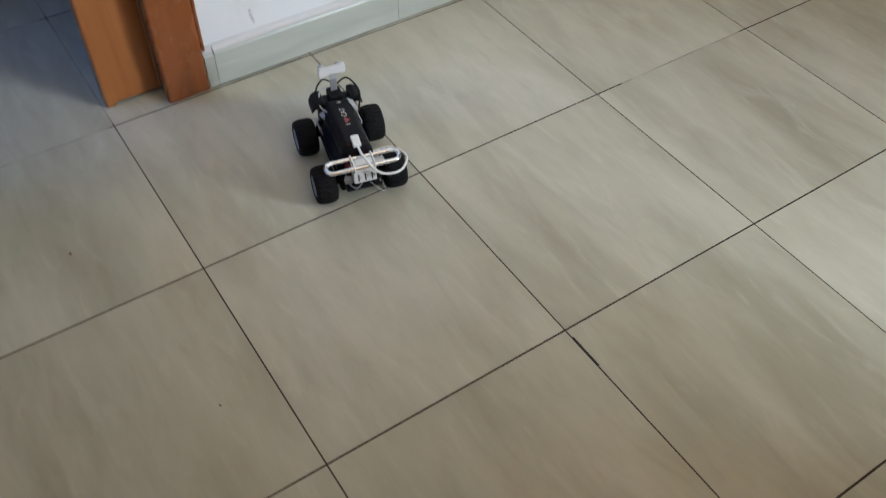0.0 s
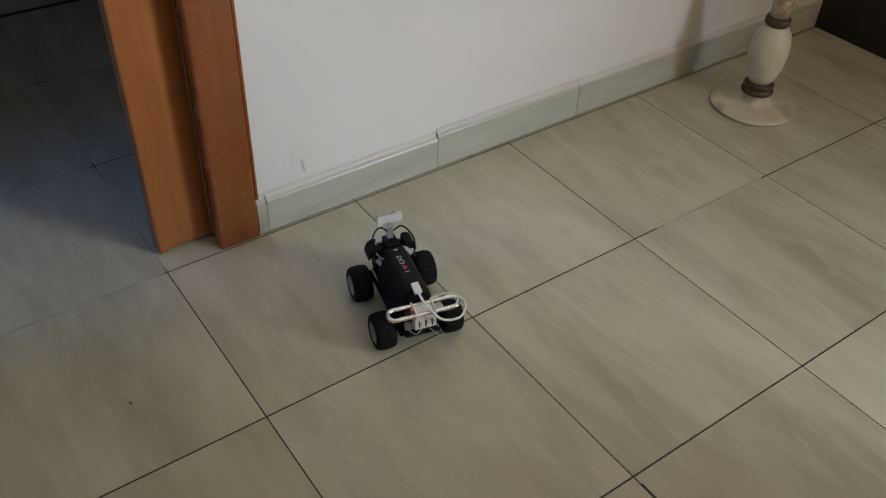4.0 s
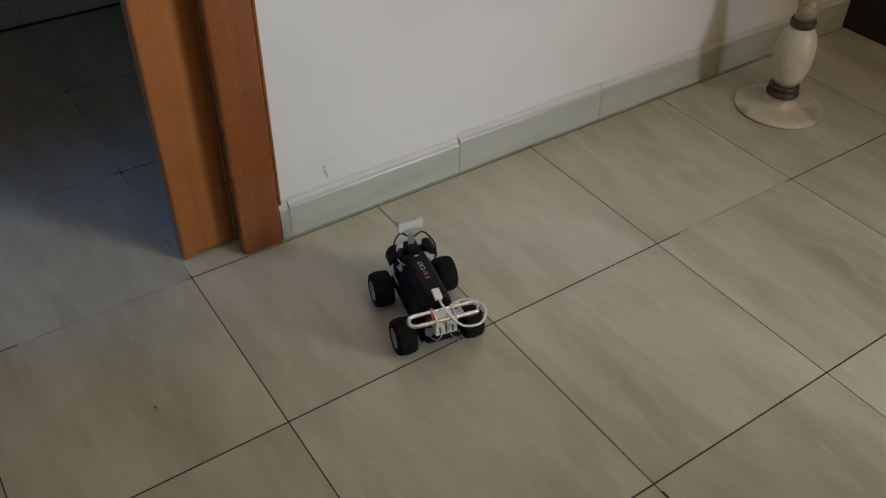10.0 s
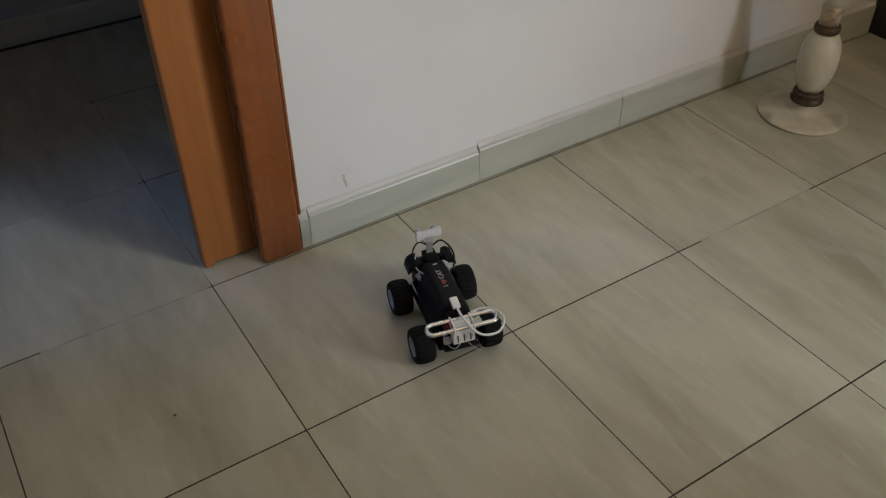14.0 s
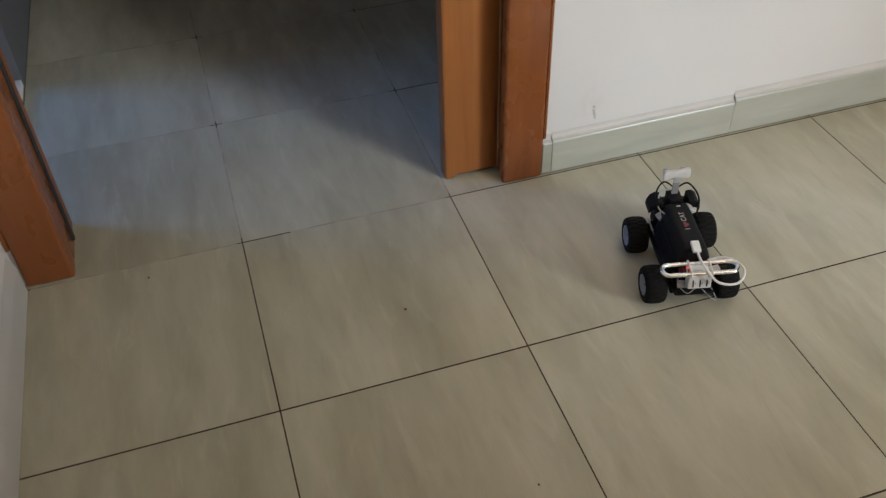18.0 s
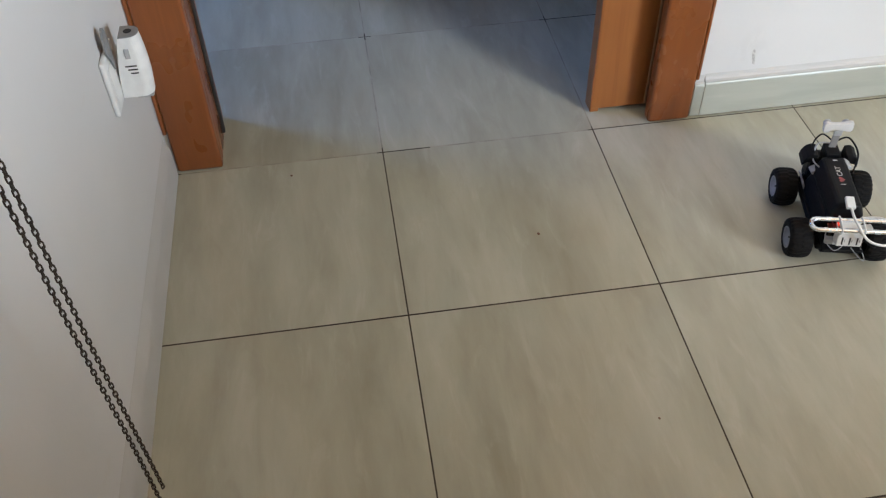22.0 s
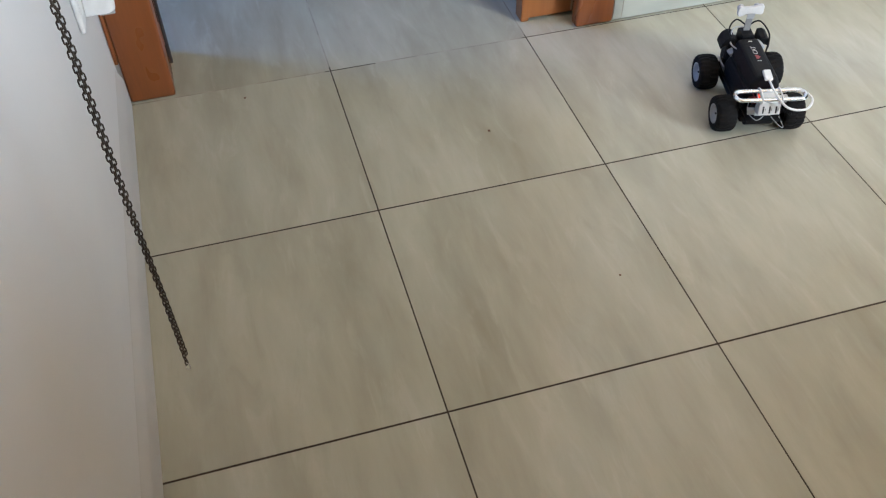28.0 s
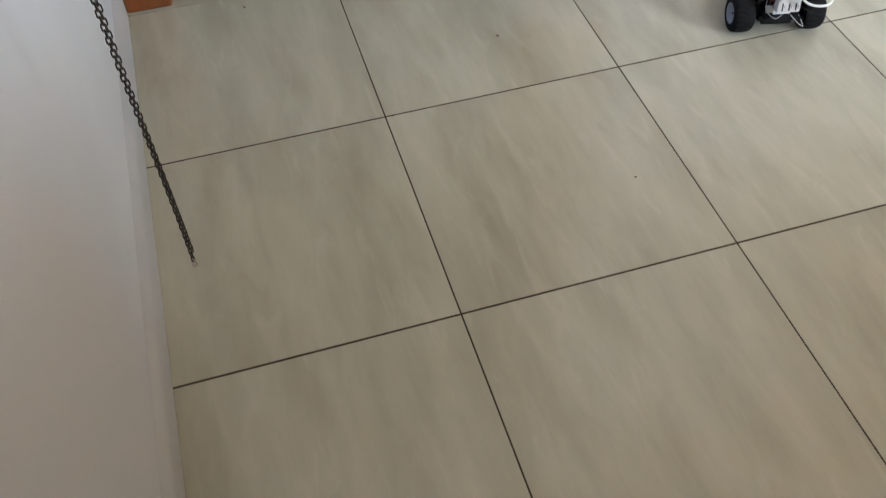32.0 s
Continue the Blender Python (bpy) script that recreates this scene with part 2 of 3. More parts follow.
M_COPPER = make_plain("brown_wire", (0.12, 0.05, 0.02), 0.5)
M_RED = make_plain("red_print", (0.30, 0.05, 0.055), 0.5)
M_PRINT = make_plain("white_print", (0.52, 0.51, 0.50), 0.5)
M_LED_RED = make_led("red_led", (1.0, 0.05, 0.02), 3)
M_LED_BLUE = make_led("blue_led", (0.15, 0.25, 1.0), 8)
M_LED_GREEN = make_led("green_led", (0.2, 1.0, 0.05), 8)

# ---- mesh helpers ----


def part(name, bm, material, parent=None, label="", smooth=False):
    """Links a bmesh as one mesh object under a thing or a part."""
    me = bpy.data.meshes.new(name)
    bm.to_mesh(me)
    bm.free()
    if smooth:
        for p in me.polygons:
            p.use_smooth = True
    me.materials.append(material)
    ob = new(name, me)
    if parent:
        ob.parent = parent
    return tagged(ob, label) if label else ob


def add_box(bm, x0, x1, y0, y1, z0, z1, bevel=0.0, seg=2):
    got = bmesh.ops.create_cube(bm, size=1.0)["verts"]
    bmesh.ops.scale(bm, vec=(x1 - x0, y1 - y0, z1 - z0), verts=got)
    bmesh.ops.translate(bm, vec=((x0 + x1) / 2, (y0 + y1) / 2, (z0 + z1) / 2), verts=got)
    if bevel:
        edges = list({e for v in got for e in v.link_edges})
        bmesh.ops.bevel(bm, geom=edges, offset=bevel, segments=seg, affect="EDGES", profile=0.5)
    return bm


def box(*a, **k):
    return add_box(bmesh.new(), *a, **k)


def lathe(profile, n=40):
    """Turned solid about z from (radius, height) pairs."""
    bm = bmesh.new()
    rings = []
    for r, z in profile:
        if r <= 1e-6:
            rings.append([bm.verts.new((0, 0, z))])
        else:
            rings.append([bm.verts.new((r * math.cos(2 * math.pi * i / n), r * math.sin(2 * math.pi * i / n), z)) for i in range(n)])
    for a, b in zip(rings, rings[1:]):
        for i in range(n):
            j = (i + 1) % n
            if len(a) == 1 and len(b) > 1:
                bm.faces.new((a[0], b[j], b[i]))
            elif len(b) == 1 and len(a) > 1:
                bm.faces.new((a[i], a[j], b[0]))
            elif len(a) > 1:
                bm.faces.new((a[i], a[j], b[j], b[i]))
    bmesh.ops.recalc_face_normals(bm, faces=bm.faces)
    return bm


def spline(pts, closed=False, steps=6):
    """Catmull-Rom points through pts."""
    p = [Vector(q) for q in pts]
    n = len(p)
    out = []
    for i in range(n if closed else n - 1):
        a, b, c, d = (p[(i + k) % n] if closed else p[max(0, min(n - 1, i + k))] for k in (-1, 0, 1, 2))
        for s in range(steps):
            t = s / steps
            out.append(0.5 * ((2 * b) + (c - a) * t + (2 * a - 5 * b + 4 * c - d) * t * t + (3 * b - a - 3 * c + d) * t ** 3))
    if not closed:
        out.append(p[-1])
    return out


def add_tube(bm, path, r, n=8, closed=False):
    path = [Vector(q) for q in path]
    m = len(path)
    up = Vector((0.31, 0.17, 0.93)).normalized()
    rings = []
    for i, q in enumerate(path):
        a = path[(i - 1) % m] if closed or i else q
        b = path[(i + 1) % m] if closed or i < m - 1 else q
        d = (b - a).normalized()
        u = (up - d * up.dot(d)).normalized()
        w = d.cross(u)
        up = u
        rings.append([bm.verts.new(q + (u * math.cos(2 * math.pi * k / n) + w * math.sin(2 * math.pi * k / n)) * r) for k in range(n)])
    for i in range(m if closed else m - 1):
        a, b = rings[i], rings[(i + 1) % m]
        if closed and i == m - 1:
            off = min(range(n), key=lambda o: (a[0].co - b[o].co).length)
            b = b[off:] + b[:off]
        for k in range(n):
            bm.faces.new((a[k], a[(k + 1) % n], b[(k + 1) % n], b[k]))
    if not closed:
        bm.faces.new(rings[0][::-1])
        bm.faces.new(rings[-1])
    return bm


def tube(path, r, n=8, closed=False):
    return add_tube(bmesh.new(), path, r, n, closed)


def prism(outline, z0, z1, bevel=0.0):
    """Upright prism over an (x, y) outline."""
    bm = bmesh.new()
    lo = [bm.verts.new((x, y, z0)) for x, y in outline]
    hi = [bm.verts.new((x, y, z1)) for x, y in outline]
    n = len(outline)
    bm.faces.new(lo[::-1])
    bm.faces.new(hi)
    for i in range(n):
        bm.faces.new((lo[i], lo[(i + 1) % n], hi[(i + 1) % n], hi[i]))
    bmesh.ops.recalc_face_normals(bm, faces=bm.faces)
    if bevel:
        bmesh.ops.bevel(bm, geom=list(bm.edges), offset=bevel, segments=2, affect="EDGES", profile=0.5)
    return bm


def turned(bm, m):
    bm.transform(m)
    return bm


def empty(name, m, label, category, group=""):
    ob = new(name)
    ob.matrix_world = m
    return tagged(ob, label, category, group)


# ---- structure ----
T = 0.45  # floor tile
ROOF = 2.7
NORTH = 0.016  # plaster face of the wall with the door
WEST = -0.430  # plaster face of the side wall
HALL = 1.37  # far wall of the hallway


def walls(name, boxes, label, paint=None):
    bm = bmesh.new()
    for b in boxes:
        add_box(bm, *b)
    ob = part(name, bm, paint or M_WALL)
    return tagged(ob, label, "wall", kind="structure")


wall_north = walls("wall_north", [(0.588, 1.45, NORTH, 0.046, 0, 2.10), (0.588, 1.45, 0.110, 0.160, 0, 2.10), (1.45, 3.30, NORTH, 0.160, 0, 2.10),
                                  (-0.58, -0.345, NORTH, 0.160, 0, 2.10), (-0.58, 3.30, NORTH, 0.160, 2.10, ROOF)], "white painted plaster wall with faint scuffs beside the door")
wall_west = walls("wall_west", [(-0.58, WEST, -4.6, NORTH, 0, ROOF)], "white painted plaster side wall")
# Unseen; the stub and the low parapets are added to block window light westward.
wall_south = walls("wall_south", [(-0.58, 3.45, -4.75, -4.6, 0, ROOF), (-0.58, 0.55, -2.0, -1.85, 0, ROOF), (0.55, 1.24, -2.0, -1.85, 0, 1.03), (1.24, 1.72, -2.0, -1.85, 0, 0.75)], "unseen beige wall with an added stub and parapets that shade the west side", M_BEIGE)
wall_east = walls("wall_east", [(3.30, 3.45, -4.6, -4.5, 0, ROOF), (3.30, 3.45, -4.5, -2.85, 0, 0.85), (3.30, 3.45, -4.5, -2.85, 2.15, ROOF), (3.30, 3.45, -2.85, 1.5, 0, ROOF)],
                  "unseen wall with a wide window opening, beige to warm the bounced light", M_BEIGE)
# Hallway and side-room walls carry the darkened colour that holds the hall dim.
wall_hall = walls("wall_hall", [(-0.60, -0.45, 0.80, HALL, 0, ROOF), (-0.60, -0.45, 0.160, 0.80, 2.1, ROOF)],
                  "hallway wall darkened in colour to keep the hall dim", M_HALL)
wall_far = walls("wall_far", [(-0.60, 3.30, HALL, HALL + 0.13, 0, ROOF)], "white end wall of the dim hallway, its shade put into the colour", M_FARHALL)
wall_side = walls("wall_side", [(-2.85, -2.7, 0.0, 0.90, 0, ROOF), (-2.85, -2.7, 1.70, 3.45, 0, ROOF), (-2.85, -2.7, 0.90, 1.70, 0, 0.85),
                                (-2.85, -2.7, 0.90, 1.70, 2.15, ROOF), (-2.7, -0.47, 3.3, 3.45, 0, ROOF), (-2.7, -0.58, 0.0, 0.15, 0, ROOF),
                                (-0.60, -0.47, HALL + 0.13, 3.3, 0, ROOF)], "side room walls darkened in colour to keep the light low", M_HALL)
tagged(part("ceiling", box(-2.85, 3.45, -4.75, 3.45, ROOF, ROOF + 0.12), M_CEIL), "unseen ceiling, tinted beige to warm the bounced light", "ceiling", kind="structure")
floor = tagged(part("floor", box(-2.85, 3.45, -4.75, 3.45, -0.12, -0.0007), M_GROUT), "beige streaked porcelain floor tiles with dark joints", "floor", kind="structure")

part("scuff_mark", turned(prism([(0.002, -0.017), (0.007, -0.020), (0.006, -0.010), (0.003, 0.000), (0.001, 0.016), (-0.004, 0.020), (-0.005, 0.008), (-0.002, -0.004)], 0, 0.0006), Matrix(((1, 0, 0, 0.783), (0, 0, -1, NORTH + 0.0001), (0, 1, 0, 0.132), (0, 0, 0, 1)))), M_SCUFF, wall_north, "faint grey scuff")
tagged(part("door_sill", box(-0.60, -0.452, 0.165, 0.796, 0.0005, 0.022, bevel=0.004), M_SILL), "white marble sill of the side doorway", "sill", kind="structure")

# ---- the sliding pocket door and its frame ----


def make_casing(name, x0, x1, y0, y1, z0, z1, mat, parent, label="", bevel=0.006):
    return part(name, box(x0, x1, y0, y1, z0, z1, bevel=bevel, seg=3), mat, parent, label)


frame_door = empty("door_frame", pose(0, 0, 0), "reddish brown wooden door frame of a pocket door", "door frame")
tagged(frame_door, kind="structure")
make_casing("casing", 0.571, 0.662, 0.000, 0.030, 0.001, 2.09, M_CASING, frame_door)
make_casing("casing", -0.421, -0.329, 0.004, 0.030, 0.001, 2.09, M_CASING, frame_door)
make_casing("casing_lip", 0.6622, 0.6690, 0.0030, 0.0158, 0.0965, 2.09, M_CASING, frame_door, bevel=0.002)
make_casing("casing_lip", -0.4288, -0.4212, 0.0060, 0.0158, 0.0960, 2.09, M_CASING, frame_door, bevel=0.002)
make_casing("head_casing", -0.421, 0.662, 0.000, 0.030, 2.092, 2.17, M_CASING, frame_door)
make_casing("jamb", -0.350, -0.330, 0.031, 0.128, 0.001, 2.09, M_CASING, frame_door, bevel=0.004)
make_casing("jamb", 0.5830, 0.5876, 0.0303, 0.0460, 0.001, 2.09, M_CASING, frame_door, bevel=0.001)
make_casing("head_jamb", -0.333, 0.585, 0.031, 0.160, 2.075, 2.091, M_CASING, frame_door, bevel=0.002)
make_casing("back_jamb", -0.350, -0.334, 0.129, 0.164, 0.001, 2.09, M_CASING, frame_door, bevel=0.003)
make_casing("back_casing", -0.421, -0.334, 0.165, 0.180, 0.001, 2.09, M_CASING, frame_door, bevel=0.003)
make_casing("back_casing", 0.570, 0.662, 0.165, 0.180, 0.001, 2.09, M_CASING, frame_door, bevel=0.003)
part("door_seal", box(-0.3305, -0.3235, 0.096, 0.107, 0.020, 2.07, bevel=0.002), M_GASKET, frame_door, "black rubber door seal")
part("brush_seal", box(0.5672, 0.5735, 0.0300, 0.0330, 0.03, 2.07, bevel=0.0015), M_STEELSTRIP, frame_door, "grey brush seal strip")

door = empty("sliding_door", pose(0, 0, 0), "orange-brown wooden sliding door, pushed into its wall pocket", "door")
tagged(door, kind="structure")
part("door_leaf", box(0.459, 1.30, 0.056, 0.096, 0.009, 2.06, bevel=0.004), M_LEAF, door)
part("leading_edge", box(0.4582, 0.478, 0.0566, 0.0954, 0.0015, 2.055, bevel=0.003), M_LEAF, door)

# ---- skirting ----
base_n = tagged(new("baseboard"), "pale green-grey tile skirting along the white wall", "skirting", kind="structure")
part("backing", box(0.664, 2.60, 0.0105, 0.0155, 0.0005, 0.0050), M_GROUT, base_n)
part("joint_backing", box(0.664, 2.60, 0.0050, 0.0155, 0.0052, 0.076), M_FILLER, base_n)


def skirt_piece(x0, x1, h):
    """One skirting tile with a chamfered top."""
    bm = bmesh.new()
    prof = [(0.0040, 0.004), (0.0040, h - 0.009), (0.0046, h - 0.006), (0.0062, h - 0.003), (0.0090, h - 0.001), (0.0155, h), (0.0155, 0.004)]
    for x in (x0, x1):
        for y, z in prof:
            bm.verts.new((x, y, z))
    bm.verts.ensure_lookup_table()
    n = len(prof)
    bm.faces.new(bm.verts[:n])
    bm.faces.new(bm.verts[n:][::-1])
    for i in range(n):
        bm.faces.new((bm.verts[i], bm.verts[n + i], bm.verts[n + (i + 1) % n], bm.verts[(i + 1) % n]))
    bmesh.ops.recalc_face_normals(bm, faces=bm.faces)
    return bm


for x0, x1, h in ((0.6635, 0.6845, 0.086), (0.6865, 1.1310, 0.088), (1.1325, 1.5770, 0.096), (1.5795, 2.0230, 0.094), (2.0242, 2.5980, 0.094)):
    part("skirting_tile", skirt_piece(x0, x1, h), M_SKIRT, base_n)
    part("sealant_bead", turned(prism([(0.0062, -0.0008), (0.0110, 0.0022), (0.0140, 0.0070), (0.0158, 0.0140), (0.0158, -0.0008)], x0, x1),
                                Matrix(((0, 0, 1, 0), (1, 0, 0, 0), (0, 1, 0, h - 0.0005), (0, 0, 0, 1)))), M_SKIRT_PALE, base_n, "white paint-filled sealant bead")
base_h = tagged(new("baseboard_hall"), "tile skirting along the dim hallway wall", "skirting", kind="structure")
for i in range(9):
    part("skirting_tile", turned(skirt_piece(-0.2235, 0.2235, 0.085), pose(-0.215 + i * 0.448, HALL - 0.0160, 0.0, 0, 0, 0)), M_SKIRT, base_h)
base_w = tagged(new("baseboard_west"), "pale painted skirting with a rounded top along the side wall", "skirting", kind="structure")
part("skirting_strip", turned(prism([(0.0, 0.0), (0.0100, 0.0), (0.0100, 0.060), (0.0088, 0.068), (0.0064, 0.075), (0.0032, 0.083), (0.0008, 0.090), (0.0, 0.094)], 0.0, 4.56),
                              Matrix(((1, 0, 0, WEST + 0.0002), (0, 0, -1, -0.004), (0, 1, 0, 0.0005), (0, 0, 0, 1)))), M_SKIRT_PALE, base_w, smooth=False)

# ---- black cabinet ----
# Only a lower edge shows; height and length are stretched to shade the wall.
cabinet = empty("cabinet", pose(2.60, -1.27, 0), "tall plain black lacquered cabinet standing against the wall, unseen extent sized for shade", "cabinet")
part("body", box(0.018, 0.55, -1.265, 1.275, 0.03, 1.98, bevel=0.003), M_BLACKWOOD, cabinet)
part("side_panel", box(0.0, 0.0175, -1.27, 1.280, 0.0, 2.00, bevel=0.002), M_BLACKWOOD, cabinet)
part("plinth", box(0.02, 0.53, -1.25, 1.26, 0.0, 0.0295), M_BLACKWOOD, cabinet)

# ---- turned marble pedestal ----
stand = empty("pedestal_stand", pose(2.041, -0.208, 0), "turned cream marble pedestal stand with brown brass collars", "pedestal")
part("base_disc", lathe([(0, 0), (0.112, 0), (0.1165, 0.003), (0.1165, 0.007), (0.113, 0.0105), (0.09, 0.012), (0.055, 0.014), (0.036, 0.020), (0.031, 0.042), (0, 0.042)]), M_MARBLE, stand, smooth=True)
part("collar", lathe([(0, 0.041), (0.034, 0.041), (0.042, 0.045), (0.043, 0.051), (0.038, 0.056), (0.037, 0.062), (0.040, 0.067), (0.036, 0.075), (0, 0.075)]), M_BRASS, stand, "brown brass collar", smooth=True)
part("stem", lathe([(0, 0.074), (0.028, 0.074), (0.038, 0.092), (0.0465, 0.120), (0.0505, 0.152), (0.0495, 0.188), (0.044, 0.214), (0.033, 0.232), (0.027, 0.238), (0, 0.238)]),
     M_MARBLE, stand, smooth=True)
part("collar", lathe([(0, 0.237), (0.027, 0.237), (0.032, 0.242), (0.0325, 0.252), (0.029, 0.260), (0, 0.260)]), M_BRASS, stand, "brown brass collar", smooth=True)
part("cup", lathe([(0, 0.2595), (0.0245, 0.2595), (0.024, 0.275), (0.0265, 0.300), (0.0255, 0.312), (0, 0.312)]), M_CUP, stand, "mottled brown marble cup", smooth=True)
part("upper_stem", lathe([(0, 0.3115), (0.024, 0.3115), (0.0265, 0.34), (0.032, 0.42), (0.039, 0.52), (0.042, 0.60), (0.036, 0.68), (0.028, 0.72), (0, 0.72)]), M_MARBLE, stand, smooth=True)
# Out of view; added to throw a broader shadow on the wall behind.
part("unseen_top_plate", lathe([(0, 0.7205), (0.165, 0.7205), (0.172, 0.726), (0.172, 0.738), (0.165, 0.744), (0, 0.744)]), M_MARBLE, stand)

# ---- white wall device on its socket plate ----
device = empty("plug_in_device", pose(-0.4295, -0.172, 0.325), "white plastic plug-in device in a wall socket", "device")


def leaning_body(x_low, x_top, x_out, d, h, n=7):
    """Upright shell, rounded towards the room, whose back leans out from the wall as it rises."""
    bm = bmesh.new()
    rings = []
    for s in range(9):
        t = s / 8
        back = x_low + (x_top - x_low) * t ** 1.6
        front = x_out - 0.004 * (2 * t - 1) ** 2
        r = 0.0165 if d > 0.034 else 0.012
        pts = [(back, -d / 2), ]
        for cy, a0 in ((-d / 2 + r, -90), (d / 2 - r, 0)):
            pts += [(front - r + r * math.cos(radians(a0 + 90 * i / n)), cy + r * math.sin(radians(a0 + 90 * i / n))) for i in range(n + 1)]
        pts.append((back, d / 2))
        rings.append([bm.verts.new((x, y, h * t)) for x, y in pts])
    for a, b in zip(rings, rings[1:]):
        for i in range(len(a)):
            j = (i + 1) % len(a)
            bm.faces.new((a[i], a[j], b[j], b[i]))
    bm.faces.new(rings[0][::-1])
    bm.faces.new(rings[-1])
    bmesh.ops.recalc_face_normals(bm, faces=bm.faces)
    return bm


part("housing", leaning_body(0.009, 0.027, 0.061, 0.036, 0.108), M_WHITEPLASTIC, device)
part("top_cap", turned(leaning_body(0.027, 0.028, 0.058, 0.035, 0.0016), pose(0, 0, 0.1082)), M_GREYSLOT, device, "grey rounded top")
part("refill_port", turned(lathe([(0, 0.1099), (0.006, 0.1099), (0.0065, 0.1108), (0.0045, 0.1115), (0, 0.1108)], 20), pose(0.041, 0.0, 0)), M_DARKGAP, device, "dark round port")
for k, (xa, z) in enumerate(((0.026, 0.057), (0.029, 0.0505), (0.032, 0.044))):
    part("vent", box(xa, 0.044, -0.0188, -0.0176, z, z + 0.0022), M_DARKGAP, device)
part("switch", box(0.031, 0.039, -0.0200, -0.0176, 0.072, 0.090, bevel=0.001), M_GREYPLASTIC, device)
part("lower_lip", box(0.030, 0.056, -0.016, 0.014, -0.004, -0.0002, bevel=0.0015), M_GREYPLASTIC, device, "grey lower lip")
# Flat grey curved shape, round at the top, beside the housing.
grey_outline = []
for i in range(15):
    a = math.pi * i / 14
    grey_outline.append((0.0135 * math.cos(a) - 0.0300, 0.112 + 0.024 * math.sin(a)))
grey_outline += [(-0.0435, 0.098), (-0.034, 0.082), (-0.022, 0.058), (-0.019, 0.085)]
part("grey_back_shape", turned(prism(grey_outline, 0.0, 0.003), Matrix(((0, 0, 1, 0.010), (1, 0, 0, 0), (0, 1, 0, 0), (0, 0, 0, 1)))), M_GREYSLOT, device, "flat grey curved shape beside the device")
plate = empty("socket_plate", pose(-0.4295, -0.198, 0.372), "white plastic wall socket plate", "socket")
part("frame", box(0.0, 0.0085, -0.040, 0.040, -0.050, 0.048, bevel=0.003), M_WHITEPLASTIC, plate)
part("insert", box(0.0086, 0.0094, -0.026, 0.026, -0.030, 0.030, bevel=0.0003), M_WHITEPLASTIC, plate)

# ---- hanging steel chain ----
chain = empty("hanging_chain", pose(-0.3365, -0.8605, 0, 0.9), "doubled dark steel link chain hanging beside the wall", "chain")
LINK = 0.0075  # pitch of one link


def link_path():
    half, r = 0.0027, 0.0019
    pts = []
    for a in range(0, 181, 45):
        pts.append((r * math.cos(radians(a)), 0, half + r * math.sin(radians(a))))
    for a in range(180, 361, 45):
        pts.append((r * math.cos(radians(a)), 0, -half + r * math.sin(radians(a))))
    return pts


link_me = bpy.data.meshes.new("link")
_bm = tube(link_path(), 0.0009, n=5, closed=True)
_bm.to_mesh(link_me)
_bm.free()
for _p in link_me.polygons:
    _p.use_smooth = True
link_me.materials.append(M_IRON)
rest = bmesh.new()
for side, (dx, dy, z0, spin) in enumerate(((0.0006, -0.0113, 0.2260, 4), (-0.0006, 0.0113, 0.2165, 12))):
    for i in range(340):
        z = z0 + i * LINK
        if z > ROOF - 0.03:
            break
        sway = 0.0006 * math.sin(i * 0.11 + side)
        m = pose(dx + sway, dy, z, 0, 0, spin + 90 * (i % 2) + 12 * math.sin(i * 0.05 + side) + 40 * max(0.0, 1 - i / 34))
        if i < 130:
            ob = new("link", link_me)
            ob.parent = chain
            ob.matrix_local = m
        else:
            add_tube(rest, [m @ Vector(q) for q in link_path()], 0.0009, n=4, closed=True)
tagged(part("upper_links", rest, M_IRON, chain), kind="stuff")
part("end_clip", tube(spline([(0.0006, -0.0113, 0.2245), (0.0030, -0.0113, 0.2200), (0.0034, -0.0111, 0.2140), (0.0008, -0.0108, 0.2100), (-0.0020, -0.0106, 0.2135), (-0.0022, -0.0104, 0.2180)]), 0.0008, 6), M_STEELCLIP, chain, "bright open wire clip", smooth=True)
part("ceiling_hook", turned(lathe([(0, 0), (0.012, 0), (0.012, -0.012), (0.007, -0.03), (0, -0.034)], 16), pose(0, 0, ROOF)), M_IRON, chain)

# ---- robot car ----
car = empty("robot_car", pose(0.7945, -0.3615, 0, 0, 0, -13.4), "black four-wheeled toy robot car with white sensor and silver rear bar", "robot car")


def make_tyre():
    """A chunky tyre about x with staggered lugs raised from its own surface."""
    bm = bmesh.new()
    half = [(0.001, 0.0355), (0.008, 0.0352), (0.0145, 0.0340), (0.0188, 0.0312), (0.0204, 0.0265), (0.0190, 0.0195)]
    prof = [(-x, r, 1 if r > 0.031 else 0) for x, r in half[::-1]] + [(x, r, 2 if r > 0.031 else 0) for x, r in half]
    n = 92
    rings = []
    for i in range(n):
        a = 2 * math.pi * i / n
        ring = []
        for x, r, side in prof:
            lug = side and ((i + (2 if side == 2 else 0)) % 4) < 2
            rr = r + (0.0011 if lug else 0.0)
            ring.append(bm.verts.new((x, rr * math.sin(a), rr * math.cos(a))))
        rings.append(ring)
    for i in range(n):
        p, q = rings[i], rings[(i + 1) % n]
        for k in range(len(prof)):
            m = (k + 1) % len(prof)
            bm.faces.new((p[k], p[m], q[m], q[k]))
    bmesh.ops.recalc_face_normals(bm, faces=bm.faces)
    return bm


